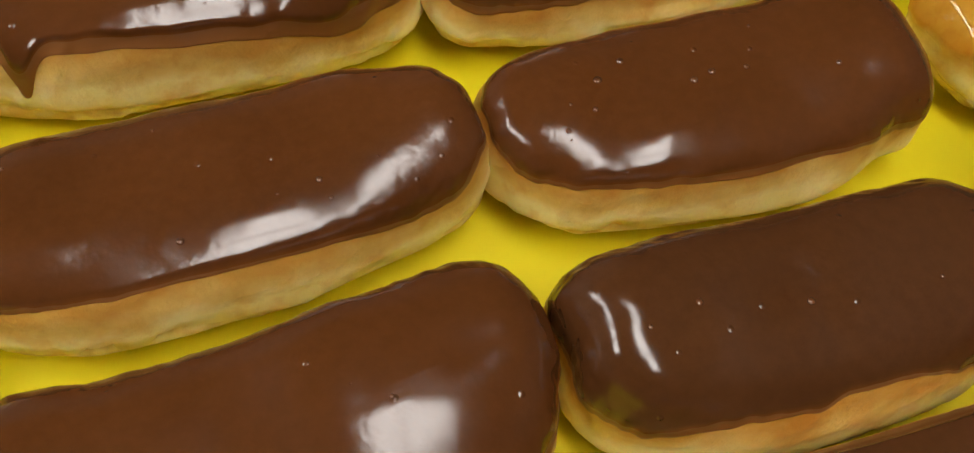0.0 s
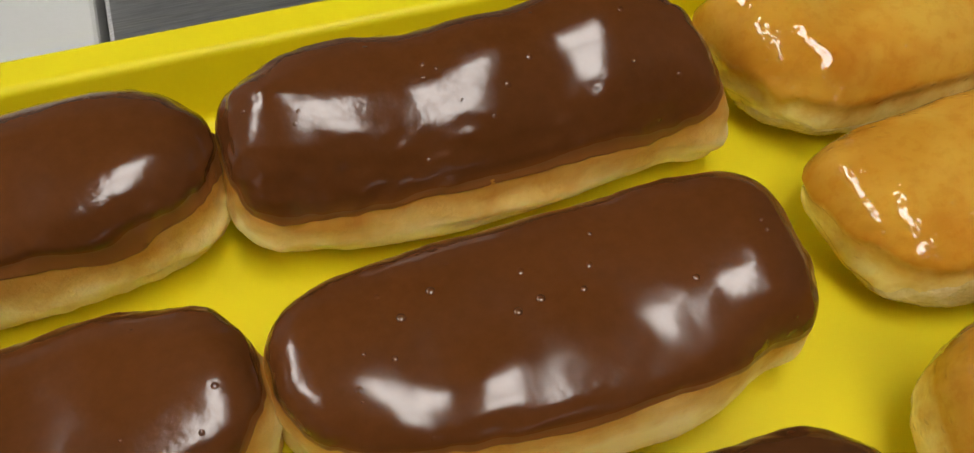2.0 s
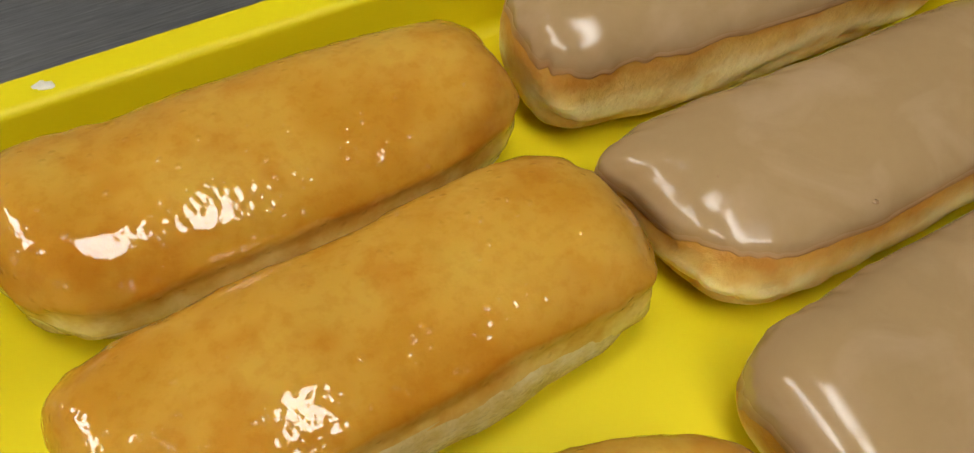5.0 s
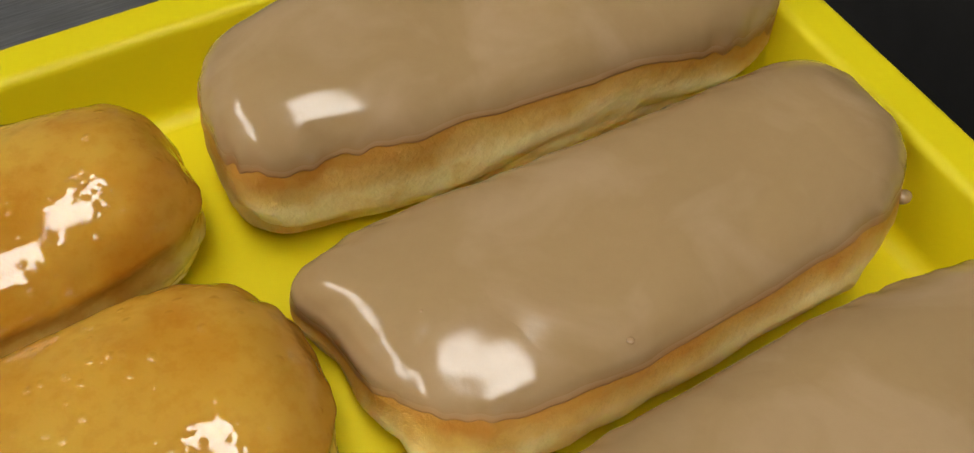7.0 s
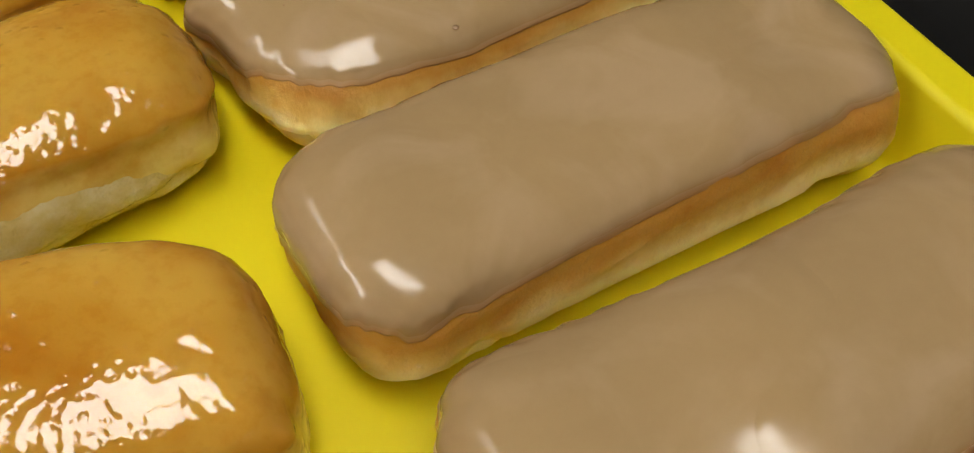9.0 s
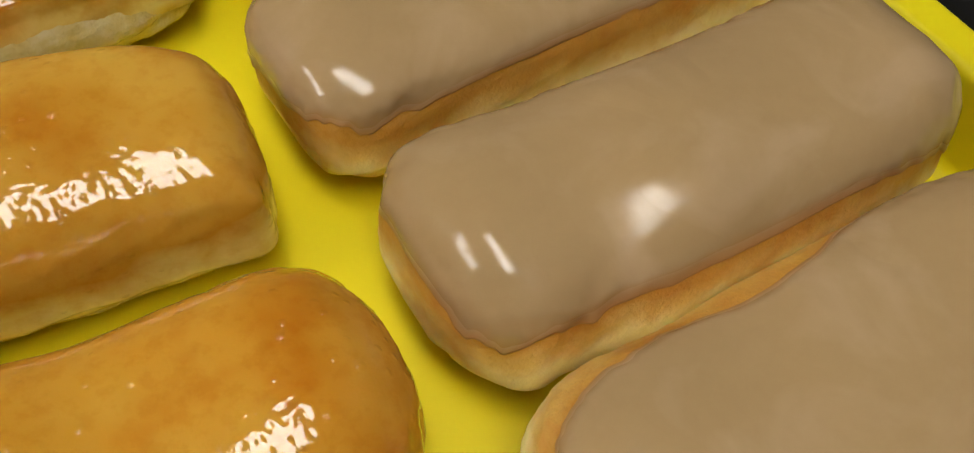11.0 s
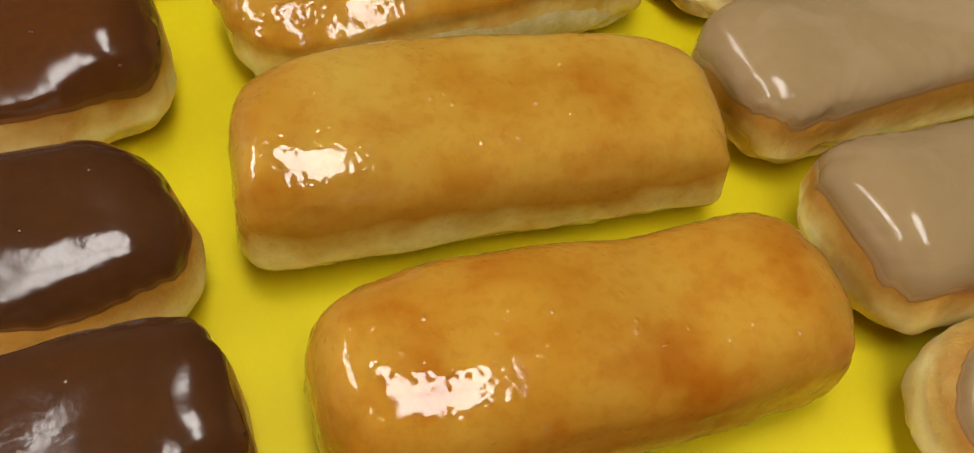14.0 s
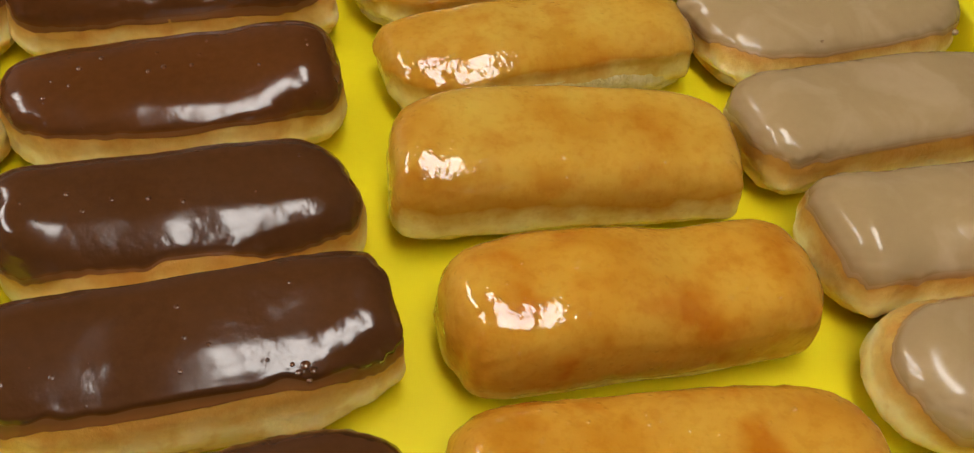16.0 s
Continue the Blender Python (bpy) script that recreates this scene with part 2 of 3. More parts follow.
LAMP = lamp_material(PANEL_POWER)
DRIED = plain_material("dried_glaze", (0.66, 0.62, 0.48), (0.78, 0.75, 0.64), 0.35, 200)
WHITE = plain_material("white_enamel", (0.75, 0.75, 0.74), (0.8, 0.8, 0.79), 0.4, 3)


# ---- builders ----


def mesh_object(name, verts, faces, mat, parent=None, smooth=True, label=""):
    me = bpy.data.meshes.new(name)
    me.from_pydata([tuple(map(float, v)) for v in verts], [], faces)
    me.materials.append(mat)
    if smooth:
        me.polygons.foreach_set("use_smooth", [True] * len(me.polygons))
    me.update()
    ob = new(name, me)
    ob.parent = parent
    if label:
        ob["label"] = label
    return ob


def part(name, bm, mat, parent, label="", smooth=False):
    me = bpy.data.meshes.new(name)
    bm.to_mesh(me)
    bm.free()
    me.materials.append(mat)
    if smooth:
        me.polygons.foreach_set("use_smooth", [True] * len(me.polygons))
    ob = new(name, me)
    ob.parent = parent
    if label:
        ob["label"] = label
    return ob


def box(lo, hi, bevel=0.0, segments=2):
    bm = bmesh.new()
    lo, hi = Vector(lo), Vector(hi)
    bmesh.ops.create_cube(bm, size=1, matrix=Matrix.Translation((lo + hi) / 2) @ Matrix.Diagonal((*(hi - lo), 1)))
    if bevel:
        bmesh.ops.bevel(bm, geom=bm.edges[:], offset=bevel, segments=segments, affect="EDGES", profile=0.5)
    return bm


def grid_faces(rings, around, start=0):
    return [(start + r * around + i, start + r * around + (i + 1) % around, start + (r + 1) * around + (i + 1) % around, start + (r + 1) * around + i)
            for r in range(rings - 1) for i in range(around)]


class Lumps:
    """Smooth random relief: waves in random directions, from broad to fine."""

    def __init__(self, seed, lengths, heights, count=9):
        rng = np.random.RandomState(seed)
        self.waves = []
        for length, height in zip(lengths, heights):
            for _ in range(count):
                d = rng.normal(size=3)
                d *= 2 * np.pi / length / np.linalg.norm(d) * rng.uniform(0.7, 1.4)
                self.waves.append((d, rng.uniform(0, 6.28), height * (2 / count) ** 0.5))

    def __call__(self, p):
        return sum(h * np.sin(p @ d + f) for d, f, h in self.waves)


def round_knots(theta, knots):
    """A smooth closed curve through (degrees, value) knots."""
    at = np.radians([k[0] for k in knots])
    val = np.array([k[1] for k in knots])
    at3, val3 = np.concatenate([at - 2 * np.pi, at, at + 2 * np.pi]), np.tile(val, 3)
    fine = np.linspace(-1, 7.3, 840)
    curve = np.interp(fine, at3, val3)
    curve = np.convolve(np.pad(curve, 6, mode="edge"), np.hanning(15)[1:-1] / np.hanning(15).sum(), "valid")
    return np.interp(theta, fine, curve)


ZC = 0.36


class BarShape:
    """The rounded loaf of one bar, in its own coordinates: x along it, z up, resting on z = 0."""

    def __init__(self, seed, a, b, height, bend=0.0, rise=0.0, taper=0.0, n=3.6, plan=(), top=(), rough=1.0, box=3.2, foot=0.30, fold=1.0, lean=0.0, ledge=()):
        self.box, self.foot, self.fold, self.lean, self.ledge = box, foot, fold, lean, ledge
        self.a, self.b, self.h, self.bend, self.rise, self.taper, self.n = a, b, height, bend, rise, taper, n
        self.plan, self.top = plan, top
        self.lumps = Lumps(seed, (0.07, 0.032, 0.012), (0.0010 * rough, 0.00050 * rough ** 1.5, 0.00010 * rough ** 2))
        self.pinch = Lumps(seed + 20, (0.009, 0.005), (0.00022, 0.00010))
        self.crease = Lumps(seed + 50, (0.09, 0.03, 0.012), (0.045, 0.022, 0.008))

    def raw(self, theta, k, z):
        c, s = np.cos(theta), np.sin(theta)
        eu, ev = np.sign(c) * np.abs(c) ** (2 / self.n), np.sign(s) * np.abs(s) ** (2 / self.n)
        u = (self.a - 0.8 * self.b * (1 - k)) * eu
        q = u / self.a
        v = self.b * (1 + self.taper * q) * k * ev + self.bend * (q * q - 0.3)
        if len(self.plan):
            # uneven outline: millimetres outward at even steps round the bar
            push = 0.0
            for i, mm in enumerate(self.plan):
                d = (theta - 2 * np.pi * i / len(self.plan) + np.pi) % (2 * np.pi) - np.pi
                push = push + 0.001 * mm * np.exp(-((d / (4.2 / len(self.plan))) ** 2))
            nu, nv = np.sign(c) * np.abs(eu) ** (self.n - 1) / self.a, np.sign(s) * np.abs(ev) ** (self.n - 1) / self.b
            size = np.hypot(nu, nv)
            u, v = u + push * k * nu / size, v + push * k * nv / size
        return np.stack([u, v, z * self.tall(q) * (1 + self.lean * k * ev)], -1)

    def tall(self, q):
        """Height along the bar, with swells and dips in millimetres at even steps from end to end."""
        hs = self.h * (1 + self.rise * q)
        for i, mm in enumerate(self.top):
            hs = hs + 0.001 * mm * np.exp(-(((q + 1 - 2 * i / (len(self.top) - 1)) / (1.7 / len(self.top))) ** 2))
        return hs

    def level(self, phi):
        """Half-width and height shares at the profile angle: below 0 the lower half, 90 degrees the top."""
        up = phi >= 0
        k = np.where(up, np.maximum(np.cos(phi), 0) ** (2 / self.box), np.sqrt(np.maximum(1 - self.foot * np.sin(np.minimum(phi, 0)) ** 2, 0)))
        z = np.where(up, ZC + (1 - ZC) * np.maximum(np.sin(phi), 0) ** (2 / self.box), ZC * (1 + np.sin(np.minimum(phi, 0))))
        # the foot is rounded under
        return k - 0.14 * np.exp(-z / 0.05), z

    def place(self, theta, phi):
        k, z = self.level(phi)
        return self.raw(theta, k, z), z

    def surface(self, theta, phi, extra=0.0, fold=True):
        """Points with relief, pushed out by extra along the normal."""
        p, z = self.place(theta, phi)
        e = 1e-3
        pt, pp = self.place(theta + e, phi)[0] - self.place(theta - e, phi)[0], None
        lo, hi = np.maximum(phi - e, -np.pi / 2), np.minimum(phi + e, np.pi / 2 - 1e-4)
        pp = self.place(theta, hi)[0] - self.place(theta, lo)[0]
        nrm = np.cross(pt, pp)
        nrm /= np.maximum(np.linalg.norm(nrm, axis=-1, keepdims=True), 1e-12)
        top = phi > 1.45
        nrm[top] = (0, 0, 1)
        d = 0.7 * self.pinch(p) * np.clip((0.93 - z) / 0.12, 0, 1) * np.clip((z - 0.4) / 0.1, 0, 1) + self.lumps(p) * (0.40 + 0.60 * np.clip((z - 0.82) / 0.14, 0, 1))
        if fold:
            flat = p * (1, 1, 0)
            zc = 0.30 + self.crease(flat)
            deep = np.clip(0.55 + 9 * self.crease(flat * 1.7 + 9.0), 0.0, 1.35)
            deep = deep * self.fold
            under = np.where(z < zc, np.exp(-(((z - zc) / 0.075) ** 2)), np.exp(-(((z - zc) / 0.014) ** 2)))
            d = d - 0.0030 * deep * under + 0.0012 * deep * np.exp(-(((z - zc - 0.08) / 0.06) ** 2))
            zd = 0.14 + 0.8 * self.crease(flat + 3.1)
            part2 = self.fold * np.clip(8 * self.crease(flat * 2.3 + 4.0), 0, 1)
            d = d - 0.0015 * part2 * np.exp(-(((z - zd) / 0.025) ** 2)) + 0.0007 * part2 * np.exp(-(((z - zd - 0.06) / 0.04) ** 2))
            d = d + np.where(z < 0.5, 0.5 * self.pinch(p), 0)
        if len(self.ledge):
            # the browned crust overhangs the paler side
            line = self.level(np.maximum(round_knots(theta, self.ledge), 0.0))[1]
            d = d - 0.0014 / (1 + np.exp((z - line + 0.03) / 0.018)) + 0.0006 * np.exp(-(((z - line - 0.03) / 0.05) ** 2))
        d = d * np.clip(z / 0.1, 0, 1)
        return p + nrm * (d + extra)[..., None], z


AROUND = 220


def dough_mesh(shape, mat, parent, name="dough", tone=0.0, crust=(), edge=0.43):
    """crust: where the browned top or the icing ends on the side, as (degrees round, profile angle); edge: how dark the crust is there."""
    theta = np.linspace(0, 2 * np.pi, AROUND, endpoint=False)
    phis = np.r_[np.linspace(-np.pi / 2, 0, 30), np.linspace(0, np.pi / 2, 30)[1:]]
    t, f = np.meshgrid(theta, phis)
    p, z = shape.surface(t, f)
    # flat underside
    under = []
    for k in (0.02, 0.4):
        under.append(p[0] * (k, k, 1))
    verts = np.concatenate([np.array(under).reshape(-1, 3), p.reshape(-1, 3)])
    verts[:, 2] = np.maximum(verts[:, 2], 0)
    faces = grid_faces(len(phis) + 2, AROUND)
    faces.append(tuple(range(AROUND))[::-1])
    ob = mesh_object(name, verts, faces, mat, parent)
    if crust:
        line = shape.level(np.maximum(round_knots(t, crust), 0.0))[1]
        z = np.where(z < line, edge * z / line, edge + (1 - edge) * (z - line) / (1 - line))
    at = ob.data.attributes.new("level", "FLOAT", "POINT")
    at.data.foreach_set("value", np.r_[np.zeros(2 * AROUND), (z + tone * np.clip(z / 0.3, 0, 1)).ravel()].astype(np.float32))
    return ob


def icing_mesh(shape, mat, parent, seed, knots, wave=0.08, thick=0.0014, drips=(), name="icing", step=0.0):
    """A shell over the top. knots: its rim as (degrees round, profile angle); drips: (degrees, how far it runs down, width); step: where a thin first coat ends and the thick one begins."""
    rng = np.random.RandomState(seed + 900)
    theta = np.linspace(0, 2 * np.pi, AROUND * 2, endpoint=False)
    e = round_knots(theta, knots)
    for k in range(3, 60):
        e = e + wave * rng.normal() * np.sin(k * theta + rng.uniform(0, 6.28)) / (2.0 + k ** 0.85) * 0.6
    for at, run, wide in drips:
        d = (np.degrees(theta) - at + 180) % 360 - 180
        e = e - run * np.exp(-np.abs(d / wide) ** 2.5)
    e = np.clip(e, -0.9, 1.1)
    ss = np.r_[0, 0.012, 0.03, 0.06, 0.1, np.linspace(0.15, 1, 40)]
    s, t = np.meshgrid(ss, theta, indexing="ij")
    phi = e[None] + (np.pi / 2 - e[None]) * s
    x = np.clip(s / 0.22, 0, 1)
    lip = x * x * (3 - 2 * x)
    if step:
        edge2 = np.full(theta.shape, step)
        for k in range(2, 40):
            edge2 = edge2 + 0.05 * rng.normal() * np.sin(k * theta + rng.uniform(0, 6.28)) / (1.5 + k ** 0.8)
        y = np.clip((s - edge2[None]) / 0.14, 0, 1)
        lip = 0.35 * lip + 0.85 * y * y * (3 - 2 * y) * (1 + 0.25 * np.exp(-(((s - edge2[None] - 0.13) / 0.08) ** 2)))
    off = thick * lip + 0.0002 - 0.0008 * (s == 0)
    p, _ = shape.surface(t, phi, off)
    ob = mesh_object(name, p.reshape(-1, 3), grid_faces(len(ss), len(theta)), mat, parent)
    thin = np.clip(1 - (lip / 0.9 if step else s / 0.13), 0, 1) ** 1.3
    if not step:
        reach = 0.06 + 0.05 * np.sin(2 * theta + seed) + 0.04 * np.sin(5 * theta + 2 * seed)
        thin = np.maximum(thin, np.clip(1 - (s - 0.02) / np.maximum(reach, 0.03)[None], 0, 1))
    ob.data.attributes.new("thin", "FLOAT", "POINT").data.foreach_set("value", thin.ravel().astype(np.float32))
    return ob


def glaze_skirt(shape, parent, seed, start, end, low=-1.25, high=0.18, thick=0.0009, crust=()):
    """Glaze pooled along the side between two directions, in degrees."""
    rng = np.random.RandomState(seed + 300)
    theta = np.radians(np.linspace(start, end, 90))
    share = np.linspace(0, 1, 90)
    fade = np.maximum(np.sin(np.pi * share), 0.02) ** (0.25 if crust else 0.8)
    top = round_knots(theta, crust) - 0.22 if crust else high + 0.0 * theta
    for k in range(1, 20):
        top = top + 0.05 * rng.normal() * np.sin(k * 2 * theta + rng.uniform(0, 6.28)) / (1 + k ** 0.8)
    rows = []
    lumps = Lumps(seed + 77, (0.02, 0.008), (0.0005, 0.0002))
    for v in np.linspace(0, 1, 14):
        phi = low + (np.maximum(top, low + 0.2) - low) * v * fade
        bulge = thick * fade * math.sin(math.pi * v) ** 0.5 - (0.0003 if v in (0.0, 1.0) else 0.0)
        p, _ = shape.surface(theta, phi, bulge)
        rows.append(p)
    verts = np.concatenate(rows)
    verts = verts + lumps(verts)[:, None] * 0.3
    w = len(theta)
    faces = [(r * w + i, r * w + i + 1, (r + 1) * w + i + 1, (r + 1) * w + i) for r in range(13) for i in range(w - 1)]
    return mesh_object("pooled_glaze", verts, faces, GLAZE, parent, label="whitish pooled sugar glaze")


def blister(name, shape, mat, parent, u, v, size, lift=0.0008, tall=0.55):
    """A small bubble or blob on the top of a bar at (u, v) of its own plan."""
    q, hit = u / shape.a, None
    side = v - shape.bend * (q * q - 0.3)
    for phi in np.linspace(np.pi / 2 - 0.02, 0.0, 160):
        k, z = (float(w) for w in shape.level(np.array(phi)))
        long, wide = shape.a - 0.8 * shape.b * (1 - k), shape.b * (1 + shape.taper * q) * k
        if (abs(u) / long) ** shape.n + (abs(side) / wide) ** shape.n <= 1:
            hit = z * float(shape.tall(q))
            break
    if hit is None:
        hit = 0.55 * shape.h
    base = np.array([[u, v, hit]])
    z = hit + float(shape.lumps(base)[0]) + lift
    bm = bmesh.new()
    bmesh.ops.create_icosphere(bm, subdivisions=2, radius=size)
    for w in bm.verts:
        w.co.z *= tall
        w.co += Vector((u, v, z - size * 0.15))
    return part(name, bm, mat, parent, smooth=True)


# ---- the tray and what it stands on ----
X0, X1, Y0, Y1, RIM = -0.099, 0.5632, -0.145, 0.2924, 0.0293


def rounded_outline(x0, x1, y0, y1, r, per=10):
    pts = []
    for cx, cy, start in ((x1 - r, y1 - r, 0), (x0 + r, y1 - r, 90), (x0 + r, y0 + r, 180), (x1 - r, y0 + r, 270)):
        pts += [(cx + r * math.cos(radians(start + 90 * i / per)), cy + r * math.sin(radians(start + 90 * i / per))) for i in range(per + 1)]
    return pts


def tray():
    root = tagged(new("bakery_tray"), "bright yellow moulded plastic bakery tray with a flat rim", "tray")
    # profile from the floor outward: offset from the rim's inner edge, height
    prof = [(-0.0150, 0.0)]
    prof += [(-0.0085 + 0.005 * math.sin(radians(a)), 0.005 - 0.005 * math.cos(radians(a))) for a in range(0, 86, 17)]
    prof += [(-0.0034, 0.0055), (-0.0030, 0.010), (-0.0020, 0.019), (-0.00095, 0.0252)]
    prof += [(0.0024 - 0.0032 * math.cos(radians(a)), RIM - 0.0032 + 0.0032 * math.sin(radians(a))) for a in range(10, 91, 16)]
    prof += [(0.0027, RIM), (0.0070, RIM), (0.0112, RIM), (0.0115, RIM)]
    prof += [(0.0115 + 0.0025 * math.sin(radians(a)), RIM - 0.0025 + 0.0025 * math.cos(radians(a))) for a in range(15, 91, 15)]
    prof += [(0.0142, RIM - 0.012), (0.0122, RIM - 0.0125), (0.0118, RIM - 0.0035), (0.0030, RIM - 0.0030), (0.0014, 0.02), (-0.0010, 0.002), (-0.005, -0.003), (-0.015, -0.0035)]
    rings = []
    for off, z in prof:
        rings.append([(x, y, z) for x, y in rounded_outline(X0 - off, X1 + off, Y0 - off, Y1 + off, max(0.014 + off, 0.004))])
    around = len(rings[0])

    def rings_mesh(name, lo, hi, caps):
        faces = grid_faces(hi - lo, around)
        if caps[0]:
            faces.append(tuple(range(around))[::-1])
        if caps[1]:
            faces.append(tuple(range((hi - lo - 1) * around, (hi - lo) * around)))
        return mesh_object(name, [v for r in rings[lo:hi] for v in r], [f[::-1] for f in faces], YELLOW, root)

    rings_mesh("base", 0, 2, (True, False))
    rings_mesh("rim", 1, len(rings) - 1, (False, False))
    rings_mesh("underside", len(rings) - 2, len(rings), (False, True))
    return root


tray()


def smear(x, y, z, w, d, seed):
    """A thin dab of dried glaze on the rim."""
    rng = np.random.RandomState(seed)
    verts, faces = [(0, 0, 0.00035)], []
    for ring, (r, h) in enumerate(((0.55, 0.0003), (0.9, 0.0002), (1.0, -0.0002))):
        for i in range(18):
            a = 2 * math.pi * i / 18
            k = r * (1 + 0.22 * math.sin(2 * a + seed) + 0.14 * math.sin(5 * a + 2 * seed) + 0.05 * rng.normal())
            verts.append((w * k * math.cos(a), d * k * math.sin(a), h))
    faces += [(0, 1 + i, 1 + (i + 1) % 18) for i in range(18)] + [f[::-1] for f in grid_faces(3, 18, 1)]
    ob = mesh_object("glaze_smear", verts, faces, DRIED)
    ob.location = (x, y, z)
    tagged(ob, "small whitish dab of dried glaze on the yellow rim", "smear")


smear(0.2668, Y1 + 0.0062, RIM + 0.0002, 0.0030, 0.0021, 3)


def crumb(x, y, z, size, seed):
    rng = np.random.RandomState(seed)
    bm = bmesh.new()
    bmesh.ops.create_icosphere(bm, subdivisions=2, radius=size)
    for w in bm.verts:
        w.co *= 1 + 0.22 * rng.normal() * 0.6
        w.co.z *= 0.7
    ob = part("pastry_crumb", bm, DOUGH, None, smooth=True)
    ob.location = (x, y, z + size * 0.45)
    tagged(ob, "tiny pale doughnut crumb lying by itself", "crumb", "crumbs")


def table():
    root = tagged(new("steel_table"), "brushed stainless steel work table under the yellow tray", "table")
    part("tabletop", box((0.0375, -0.6, -0.0435), (0.600, 0.75, -0.0036), 0.002), STEEL, root)
    for x in (0.08, 0.55):
        for y in (-0.54, 0.69):
            part("leg", box((x - 0.02, y - 0.02, -0.9), (x + 0.02, y + 0.02, -0.0435), 0.004), STEEL, root)
    root2 = tagged(new("counter"), "pale grey counter beside the steel table", "counter")
    part("worktop", box((-0.9, -0.6, -0.0435), (0.0342, 0.75, -0.0036), 0.002), PALE, root2)
    part("cabinet_body", box((-0.88, -0.57, -0.9), (0.03, 0.73, -0.0435), 0.004), PALE, root2)


table()
crumb(0.588, 0.232, -0.0036, 0.0016, 5)
crumb(0.594, 0.214, -0.0036, 0.0010, 6)

# ---- unseen room added round the tray; its wall tones set the bounce light ----
RX, RY, FLOOR, TOP = (-3.6, 1.3), (-3.4, 2.6), -0.9, 1.85


def room():
    t = 0.1
    for name, lo, hi, mat in (
        ("floor", (RX[0] - t, RY[0] - t, FLOOR - t), (RX[1] + t, RY[1] + t, FLOOR), DARK),
        ("ceiling", (RX[0] - t, RY[0] - t, TOP), (RX[1] + t, RY[1] + t, TOP + t), CEILING),
        ("wall_north", (RX[0], RY[1], FLOOR), (RX[1], RY[1] + t, TOP), WALL),
        ("wall_south", (RX[0], RY[0] - t, FLOOR), (RX[1], RY[0], TOP), DARK_WALL),
        ("wall_west", (RX[0] - t, RY[0] - t, FLOOR), (RX[0], RY[1] + t, TOP), WALL),
        ("wall_east", (RX[1], RY[0] - t, FLOOR), (RX[1] + t, RY[1] + t, TOP), DARK_WALL),
    ):
        tagged(part(name, box(lo, hi), mat, None), kind="structure")


room()


def ceiling_light(x, y, w, d):
    root = tagged(new("ceiling_light"), "recessed white fluorescent ceiling light panel", "light", "ceiling lights")
    root.location = (x, y, TOP)
    part("diffuser", box((-w / 2, -d / 2, -0.02), (w / 2, d / 2, -0.004)), LAMP, root)
    for lo, hi in (((-w / 2 - 0.03, -d / 2 - 0.03, -0.025), (w / 2 + 0.03, -d / 2, 0)), ((-w / 2 - 0.03, d / 2, -0.025), (w / 2 + 0.03, d / 2 + 0.03, 0)),
                   ((-w / 2 - 0.03, -d / 2, -0.025), (-w / 2, d / 2, 0)), ((w / 2, -d / 2, -0.025), (w / 2 + 0.03, d / 2, 0))):
        part("frame", box(lo, hi, 0.003), WHITE, root)


for row, along, width, length in ((0.28, 0.0, 0.44, 0.76), (0.28, -0.8, 0.44, 0.76), (-1.90, 1.30, 0.75, 0.95), (-1.90, 0.20, 0.75, 0.95)):
    ceiling_light(row, along, width, length)

# ---- the bars ----


